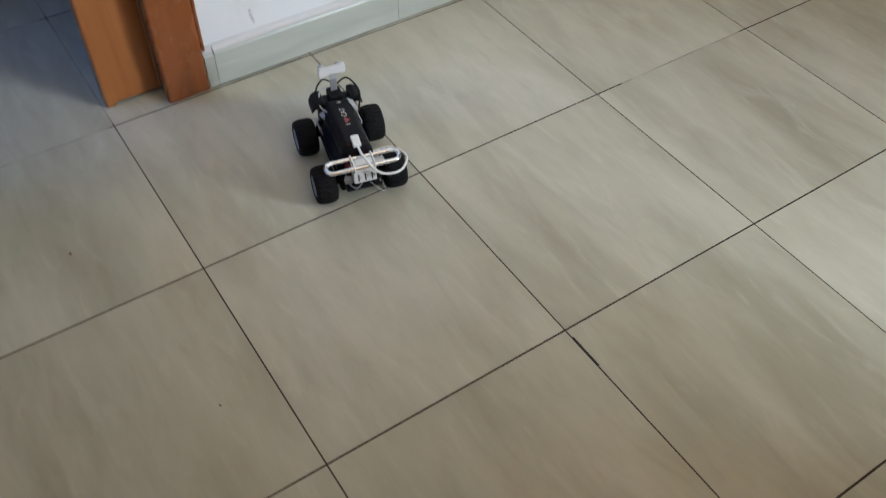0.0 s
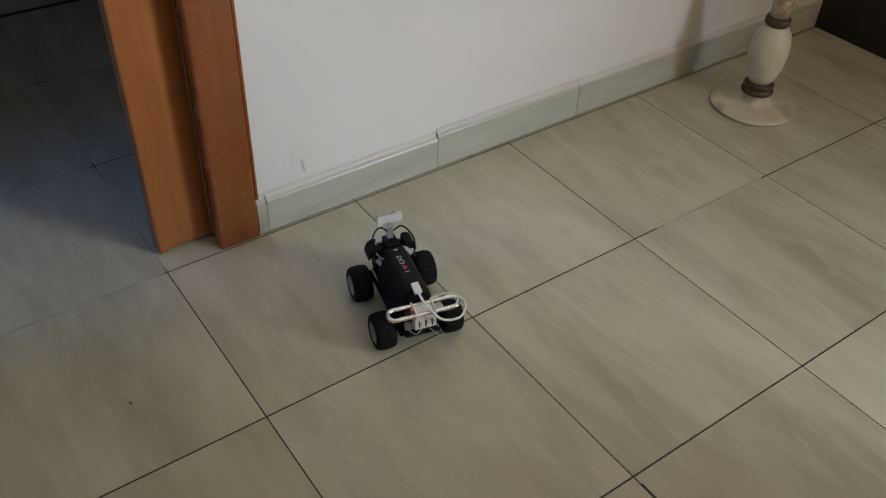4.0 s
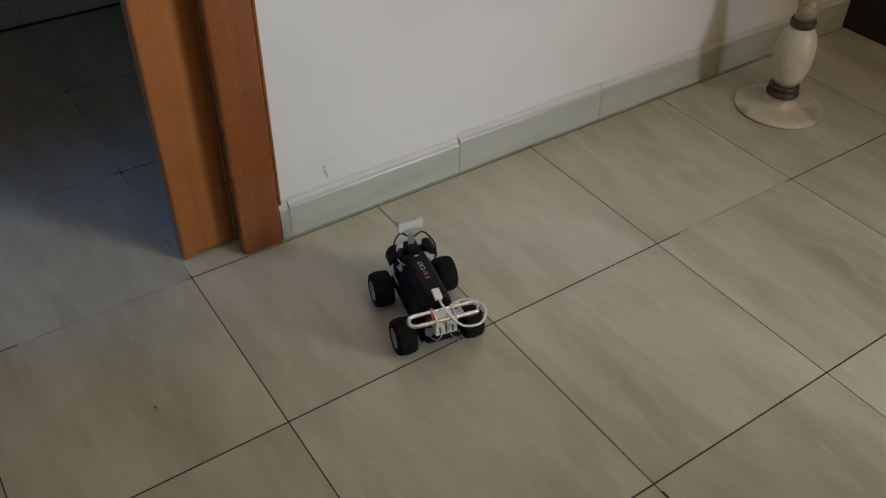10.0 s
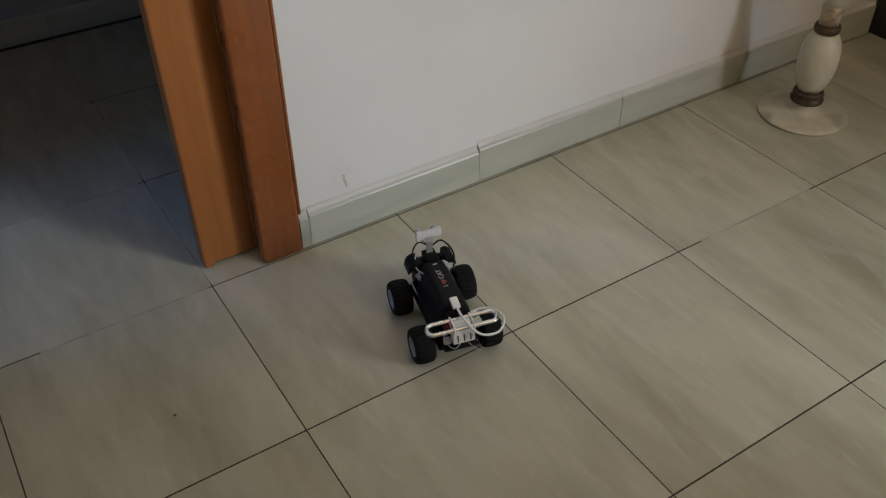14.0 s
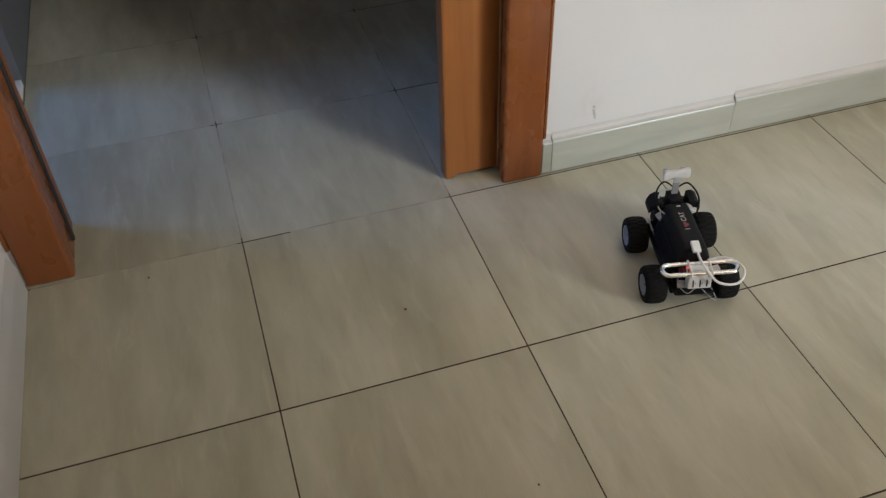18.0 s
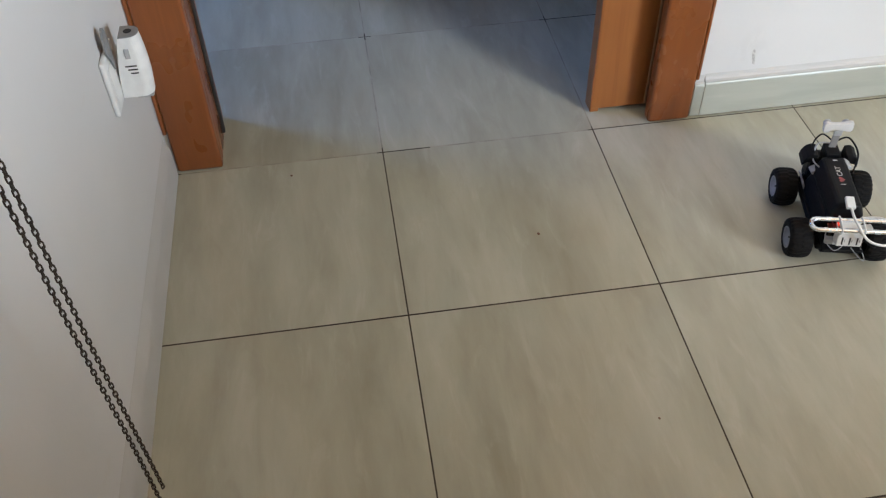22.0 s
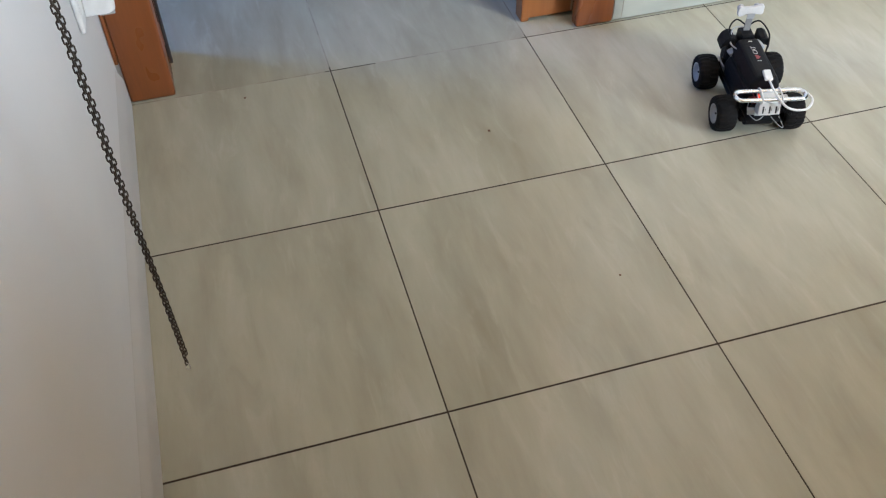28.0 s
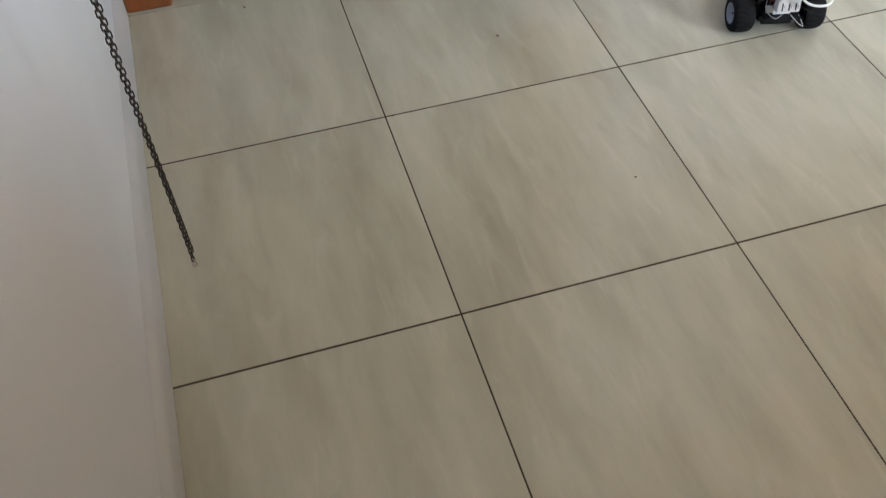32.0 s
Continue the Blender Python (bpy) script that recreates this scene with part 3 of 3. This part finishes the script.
def make_rim(side):
    bm = turned(lathe([(0, 0.0135), (0.004, 0.0135), (0.0045, 0.0115), (0.008, 0.0105), (0.0155, 0.0120), (0.0165, 0.0175), (0.0200, 0.0195), (0.0200, 0.0), (0, 0.0)], 32), pose(0, 0, 0, 0, 90 * side, 0))
    return bm


for sx in (-1, 1):
    for sy in (-1, 1):
        wheel = part("wheel", turned(lathe([(0, -0.034), (0.0035, -0.034), (0.0035, 0.006), (0, 0.006)], 12), pose(0, 0, 0, 0, 90 * sx, 0)), M_BLACKPLASTIC, car, "black wheel axle", smooth=True)
        wheel.matrix_local = pose(sx * 0.0672, sy * 0.0695, 0.0366, 17 * sy + 9 * sx)
        part("tyre", make_tyre(), M_RUBBER, wheel, "knobbly black rubber tyre")
        part("rim", make_rim(sx), M_RIM, wheel, "light grey plastic rim", smooth=True)
        part("hub_nut", turned(lathe([(0, 0.0155), (0.0022, 0.0155), (0.0024, 0.013), (0, 0.013)], 6), pose(0, 0, 0, 0, 90 * sx, 0)), M_DARKGAP, wheel)

part("chassis", box(-0.040, 0.040, -0.092, 0.095, 0.030, 0.044, bevel=0.003), M_BLACKPLASTIC, car)
part("gearbox", box(-0.030, 0.030, -0.090, -0.045, 0.020, 0.0455, bevel=0.004), M_BLACKPLASTIC, car)
part("gearbox", box(-0.030, 0.030, 0.045, 0.090, 0.020, 0.0455, bevel=0.004), M_BLACKPLASTIC, car)


for sy in (-1, 1):
    for sx in (-1, 1):
        arm = bmesh.new()
        add_tube(arm, [(sx * 0.030, sy * 0.060, 0.040), (sx * 0.050, sy * 0.0695, 0.0366)], 0.0035, 8)
        part("suspension_arm", arm, M_BLACKPLASTIC, car, smooth=True)
        part("suspension_arm", tube([(sx * 0.030, sy * 0.082, 0.042), (sx * 0.050, sy * 0.0695, 0.0366)], 0.0030, 8), M_BLACKPLASTIC, car, smooth=True)
        part("shock_absorber", tube([(sx * 0.034, sy * 0.074, 0.066), (sx * 0.046, sy * 0.071, 0.042)], 0.0042, 10), M_BLACKPLASTIC, car, smooth=True)


def loaf(half_base, half_top, y0, y1, z0, z1, bevel):
    """A long block, narrower above, with rounded edges."""
    bm = bmesh.new()
    v = []
    for y in (y0, y1):
        for x, z in ((-half_base, z0), (half_base, z0), (half_base, z0 + (z1 - z0) * 0.35), (half_top, z1), (-half_top, z1), (-half_base, z0 + (z1 - z0) * 0.35)):
            v.append(bm.verts.new((x, y, z)))
    bm.faces.new(v[:6][::-1])
    bm.faces.new(v[6:])
    for i in range(6):
        bm.faces.new((v[i], v[(i + 1) % 6], v[6 + (i + 1) % 6], v[6 + i]))
    bmesh.ops.recalc_face_normals(bm, faces=bm.faces)
    bmesh.ops.bevel(bm, geom=list(bm.edges), offset=bevel, segments=3, affect="EDGES", profile=0.5)
    return bm


part("lower_shell", loaf(0.038, 0.029, -0.064, 0.062, 0.044, 0.0835, 0.007), M_BLACKPLASTIC, car, "black lower body shell")
bank = part("power_bank", loaf(0.0300, 0.0200, -0.074, 0.061, 0.0838, 0.122, 0.007), M_BANK, car, "black power bank with a slogan")


def lettering(body, size, m, parent):
    cu = bpy.data.curves.new("lettering", "FONT")
    cu.body, cu.size, cu.extrude, cu.align_x, cu.align_y = body, size, 0.0002, "CENTER", "CENTER"
    tmp = new("lettering", cu)
    me = bpy.data.meshes.new_from_object(tmp.evaluated_get(bpy.context.evaluated_depsgraph_get()))
    bpy.data.objects.remove(tmp)
    me.materials.append(M_PRINT)
    ob = new("lettering", me)
    ob.parent = parent
    ob.matrix_local = m
    return ob


lettering("I", 0.0135, pose(0, -0.018, 0.1222, 0, 0, 90), bank)
lettering("CAT", 0.0135, pose(0, 0.0175, 0.1222, 0, 0, 90), bank)
heart = []
for i in range(24):
    a = 2 * math.pi * i / 24
    heart.append((-(13 * math.cos(a) - 5 * math.cos(2 * a) - 2 * math.cos(3 * a) - math.cos(4 * a)) * 0.00038, 16 * math.sin(a) ** 3 * 0.00042 - 0.0050))
part("heart_print", prism(heart, 0.1218, 0.1224), M_RED, bank, "small red heart print")
part("status_print", box(-0.004, 0.004, 0.047, 0.050, 0.1218, 0.1223), M_PRINT, bank)

# nose with servo, bracket and the white two-eyed sensor
part("nose", box(-0.034, 0.034, 0.064, 0.106, 0.046, 0.106, bevel=0.012, seg=3), M_BLACKPLASTIC, car)
for sx in (-1, 1):
    flap = [(0.0, -0.014), (0.010, -0.016), (0.019, -0.010), (0.0235, 0.001), (0.0245, 0.013), (0.0215, 0.009), (0.0165, 0.004), (0.009, 0.002), (0.0, 0.006)]
    outline = [(sx * x, y) for x, y in flap][::sx]
    part("side_flap", turned(prism(outline, -0.016, 0.016, bevel=0.0015), pose(sx * 0.0255, 0.078, 0.108, -84, 0, 0)), M_BLACKPLASTIC, car)
part("servo", box(-0.013, 0.013, 0.062, 0.094, 0.098, 0.126, bevel=0.002), M_BLACKPLASTIC, car)
part("bracket", box(-0.0065, 0.0065, 0.079, 0.0815, 0.127, 0.165, bevel=0.001), M_GREYSLOT, car, "grey upright sensor bracket")
part("bracket_clip", box(-0.0075, 0.0075, 0.0765, 0.0788, 0.156, 0.167, bevel=0.0008), M_GREYPLASTIC, car)
sensor = []
for i in range(40):
    s = i / 40
    a = 2 * math.pi * s
    x = 0.0265 * math.copysign(abs(math.cos(a)) ** 0.45, math.cos(a))
    w = 0.0080 + 0.0045 * min(1, (abs(x) / 0.022) ** 3)
    sensor.append((x, w * math.copysign(abs(math.sin(a)) ** 0.45, math.sin(a))))
head = part("sensor_head", turned(prism(sensor, -0.004, 0.004, bevel=0.0015), pose(0, 0.0860, 0.170, 90, -3, 3)), M_SENSOR, car, "white bone-shaped sensor holder")
for sx in (-1, 1):
    part("sensor_eye", turned(lathe([(0, 0), (0.0066, 0), (0.0066, 0.010), (0.005, 0.011), (0.004, 0.009), (0, 0.009)], 24), pose(sx * 0.0165, 0.0905 + sx * 0.001, 0.170, -90, 0, 3)), M_GREYPLASTIC, head, "grey round sensor eye", smooth=True)
part("white_connector", turned(box(-0.0075, 0.0075, -0.009, 0.009, -0.003, 0.003, bevel=0.0012), pose(0.0235, 0.050, 0.1140, 4, 38, 8)), M_GREYPLASTIC, car, "pale connector block")
part("white_connector", turned(box(-0.006, 0.006, -0.008, 0.008, -0.004, 0.004, bevel=0.0015), pose(-0.030, 0.054, 0.094, 0, -30, 10)), M_GREYPLASTIC, car, "pale connector block")
for pts, r, mat in (([(-0.020, 0.052, 0.105), (-0.036, 0.078, 0.130), (-0.016, 0.104, 0.138), (0.004, 0.098, 0.128)], 0.0016, M_BLACKPLASTIC),
                    ([(0.006, 0.092, 0.130), (0.030, 0.096, 0.138), (0.046, 0.070, 0.122), (0.036, 0.042, 0.100)], 0.0018, M_BLACKPLASTIC),
                    ([(-0.004, 0.086, 0.132), (-0.026, 0.084, 0.130), (-0.034, 0.060, 0.112), (-0.022, 0.040, 0.108)], 0.0015, M_GREYPLASTIC),
                    ([(-0.018, 0.100, 0.055), (-0.014, 0.120, 0.034), (0.010, 0.122, 0.030), (0.020, 0.098, 0.045)], 0.0012, M_COPPER)):
    part("cable", tube(spline(pts), r, 6), mat, car, smooth=True)
for x in (-0.036, 0.036):
    part("side_bracket", turned(box(-0.0015, 0.0015, -0.020, 0.020, -0.008, 0.008, bevel=0.001), pose(x * 1.08, 0.066, 0.058, 0, 20 if x > 0 else -20, 0)), M_GREYPLASTIC, car, "grey side bracket")
part("blue_led", box(0.0372, 0.0390, 0.036, 0.041, 0.056, 0.059), M_LED_BLUE, car, "lit blue indicator")
part("green_led", lathe([(0, 0.0), (0.003, 0.0), (0.003, 0.003), (0.0015, 0.005), (0, 0.0055)], 12), M_LED_GREEN, car, "lit green indicator").matrix_local = pose(0.016, 0.1035, 0.080, -70)

# tail: white terminal box, silver loop bar with ties, circuit board, charging lead
part("rear_deck", box(-0.034, 0.034, -0.112, -0.066, 0.0445, 0.050, bevel=0.001), M_BLACKPLASTIC, car)
part("circuit_board", box(-0.028, 0.028, -0.098, -0.0755, 0.078, 0.0805), M_PCB, car)
for x in (-0.024, 0.024):
    part("standoff", turned(lathe([(0, 0.050), (0.002, 0.050), (0.002, 0.078), (0, 0.078)], 8), pose(x, -0.090, 0)), M_BRASS, car)
for x, y in ((-0.010, -0.0785), (0.019, -0.0785)):
    part("red_led", box(x - 0.002, x + 0.002, y - 0.002, y + 0.002, 0.0806, 0.0840, bevel=0.0005), M_LED_RED, car, "lit red indicator")
tail = pose(0, -0.104, 0.101, 8)
rear = pose(0, -0.110, 0.080, -14)
tb = part("terminal_box", turned(box(-0.0215, 0.0215, -0.0085, 0.0085, -0.013, 0.013, bevel=0.002), rear), M_SENSOR, car, "white terminal box with dark slots")
for k in (-1, 0, 1):
    part("slot", turned(box(k * 0.0125 - 0.0013, k * 0.0125 + 0.0013, -0.0092, -0.0084, -0.009, 0.005), rear), M_DARKGAP, tb, "dark slot")
    part("clamp_screw", turned(box(k * 0.0125 + 0.0030, k * 0.0125 + 0.0044, -0.0092, -0.0084, -0.004, 0.001), rear), M_GREYSLOT, tb)
    part("lever", turned(box(k * 0.0125 - 0.0048, k * 0.0125 + 0.0048, -0.0060, 0.0060, 0.0131, 0.0150, bevel=0.0006), rear), M_WHITEPLASTIC, tb)
part("tail_connector", turned(box(-0.011, 0.011, -0.006, 0.006, -0.006, 0.006, bevel=0.0015), pose(0.034, -0.086, 0.080, 10, 0, 12)), M_SENSOR, car, "pale connector block")
part("tail_connector", turned(box(-0.007, 0.007, -0.006, 0.006, -0.005, 0.005, bevel=0.0015), pose(-0.028, -0.103, 0.066, 0, -12, -20)), M_GREYPLASTIC, car, "grey connector block")
part("box_post", box(-0.016, 0.016, -0.098, -0.090, 0.0502, 0.072), M_WHITEPLASTIC, car)
half = 0.056
loop = [(half + 0.012 * math.cos(radians(a)), 0.012 * math.sin(radians(a)), 0) for a in range(-90, 91, 15)]
loop += [(-half + 0.012 * math.cos(radians(a)), 0.012 * math.sin(radians(a)), 0) for a in range(90, 271, 15)]
part("loop_bar", turned(tube(loop, 0.0041, 10, closed=True), tail @ pose(0, 0, 0.003)), M_CHROME, car, "polished silver loop bar", smooth=True)
for x in (-0.019, 0.019):
    tie = [(x, 0.017, 0.004), (x, 0.012, 0.0085), (x, -0.012, 0.0085), (x, -0.017, 0.004), (x, -0.012, -0.008), (x, 0.012, -0.008)]
    part("cable_tie", turned(tube(spline(tie, closed=True, steps=3), 0.0014, 6, closed=True), tail), M_WHITEPLASTIC, car, "white cable tie", smooth=True)
part("centre_plate", turned(box(-0.017, 0.017, -0.012, 0.012, -0.0055, 0.0005, bevel=0.001), tail), M_WHITEPLASTIC, car)
part("usb_plug", turned(box(-0.0075, 0.0075, -0.016, 0.008, -0.0035, 0.0035, bevel=0.0015), pose(-0.002, -0.068, 0.1275, 12)), M_WHITEPLASTIC, car, "white charging plug")
part("charging_lead", tube(spline([(-0.002, -0.082, 0.1245), (0.003, -0.108, 0.116), (0.024, -0.136, 0.098), (0.060, -0.138, 0.094), (0.082, -0.108, 0.095), (0.070, -0.076, 0.093), (0.048, -0.064, 0.088), (0.036, -0.066, 0.084)]), 0.0023, 8),
     M_WHITEPLASTIC, car, "white charging lead", smooth=True)
part("lead_plug", turned(box(-0.012, 0.008, -0.004, 0.004, -0.003, 0.003, bevel=0.001), pose(0.036, -0.067, 0.085, 0, 0, 8)), M_WHITEPLASTIC, car, "white charging plug")
for pts, mat in (([(-0.022, -0.070, 0.066), (-0.030, -0.094, 0.058), (-0.018, -0.114, 0.052), (-0.004, -0.110, 0.058)], M_GREYPLASTIC),
                 ([(0.010, -0.112, 0.058), (0.026, -0.126, 0.046), (0.036, -0.122, 0.040), (0.030, -0.104, 0.052)], M_GREYPLASTIC),
                 ([(-0.010, -0.074, 0.070), (0.004, -0.090, 0.078), (0.022, -0.084, 0.074), (0.026, -0.072, 0.068)], M_COPPER)):
    part("wire", tube(spline(pts), 0.0009, 6), mat, car, smooth=True)

for pts, mat in (([(-0.022, -0.070, 0.088), (-0.026, -0.084, 0.094), (-0.020, -0.094, 0.083)], M_RED), ([(0.010, -0.072, 0.090), (0.014, -0.086, 0.094), (0.008, -0.096, 0.082)], M_BLACKPLASTIC),
                 ([(0.026, -0.100, 0.070), (0.046, -0.116, 0.064), (0.052, -0.100, 0.058), (0.034, -0.084, 0.056)], M_BLACKPLASTIC)):
    part("wire", tube(spline(pts), 0.0011, 6), mat, car, smooth=True)

# ---- crumbs on the tiles ----
for x, y, r in ((0.266, -0.292, 0.0032), (-0.191, -0.044, 0.0028), (0.360, -0.722, 0.0022)):
    bm = bmesh.new()
    bmesh.ops.create_icosphere(bm, subdivisions=1, radius=r)
    for v in bm.verts:
        v.co *= 1 + 0.35 * noise.noise(v.co * 400)
        v.co.z = max(-0.3 * r, v.co.z * 0.5)
    ob = part("crumb", turned(bm, pose(0, 0, 0.3 * r)), M_COPPER)
    ob.location = (x, y, 0.0)
    tagged(ob, "small brown crumb lying on a floor tile", "crumb", "crumbs on the floor")

# ---- floor tiles ----
tile_me = bpy.data.meshes.new("tile")
_bm = bmesh.new()
h0, h1 = T / 2 - 0.0013, T / 2 - 0.0014
wide = 0.0005  # the joints along x are a little wider
loops = [[_bm.verts.new((sx * h, sy * (h - wide), z)) for sx, sy in ((-1, -1), (1, -1), (1, 1), (-1, 1))] for h, z in ((h0, -0.012), (h0, -0.0002), (h1, 0.0))]
for a, b in zip(loops, loops[1:]):
    for i in range(4):
        _bm.faces.new((a[i], a[(i + 1) % 4], b[(i + 1) % 4], b[i]))
_bm.faces.new(loops[-1])
_bm.to_mesh(tile_me)
_bm.free()
tile_me.materials.append(M_TILE)
for i in range(-6, 10):
    for j in range(-11, 8):
        x, y = (i + 0.5) * T, (j + 0.5) * T
        inside = (x > -0.5 and x < 3.4 and y < 1.5) or (x < -0.4 and y > 0)
        if inside:
            ob = new("tile", tile_me)
            ob.parent = floor
            ob.location = (x, y, random.uniform(-0.0003, 0.0))
for x, y0, y1 in ((0.0, 0.015, 0.435), (0.45, 0.012, 0.435), (0.0, 0.465, 0.885), (0.45, 0.465, 0.885), (0.0, 0.915, 1.34), (0.45, 0.915, 1.34)):
    part("joint_filler", box(x - 0.00125, x + 0.00125, y0, y1, -0.0015, -0.00022), M_FILLER, floor, "pale filled tile joint")
for x0, x1, y in ((-0.415, -0.012, 0.0), (0.10, 0.44, 0.0), (1.42, 1.78, -0.45), (-0.44, -0.015, 0.45), (0.015, 0.435, 0.45), (0.015, 0.435, 0.90), (-0.44, -0.015, 0.90)):
    part("joint_filler", box(x0, x1, y - 0.0017, y + 0.0017, -0.0015, -0.00020), M_FILLER, floor, "pale filled tile joint")
part("chipped_joint", box(0.8992, 0.9032, -0.985, -0.918, -0.002, 0.0004), M_GASKET, floor, "dark chipped tile joint")
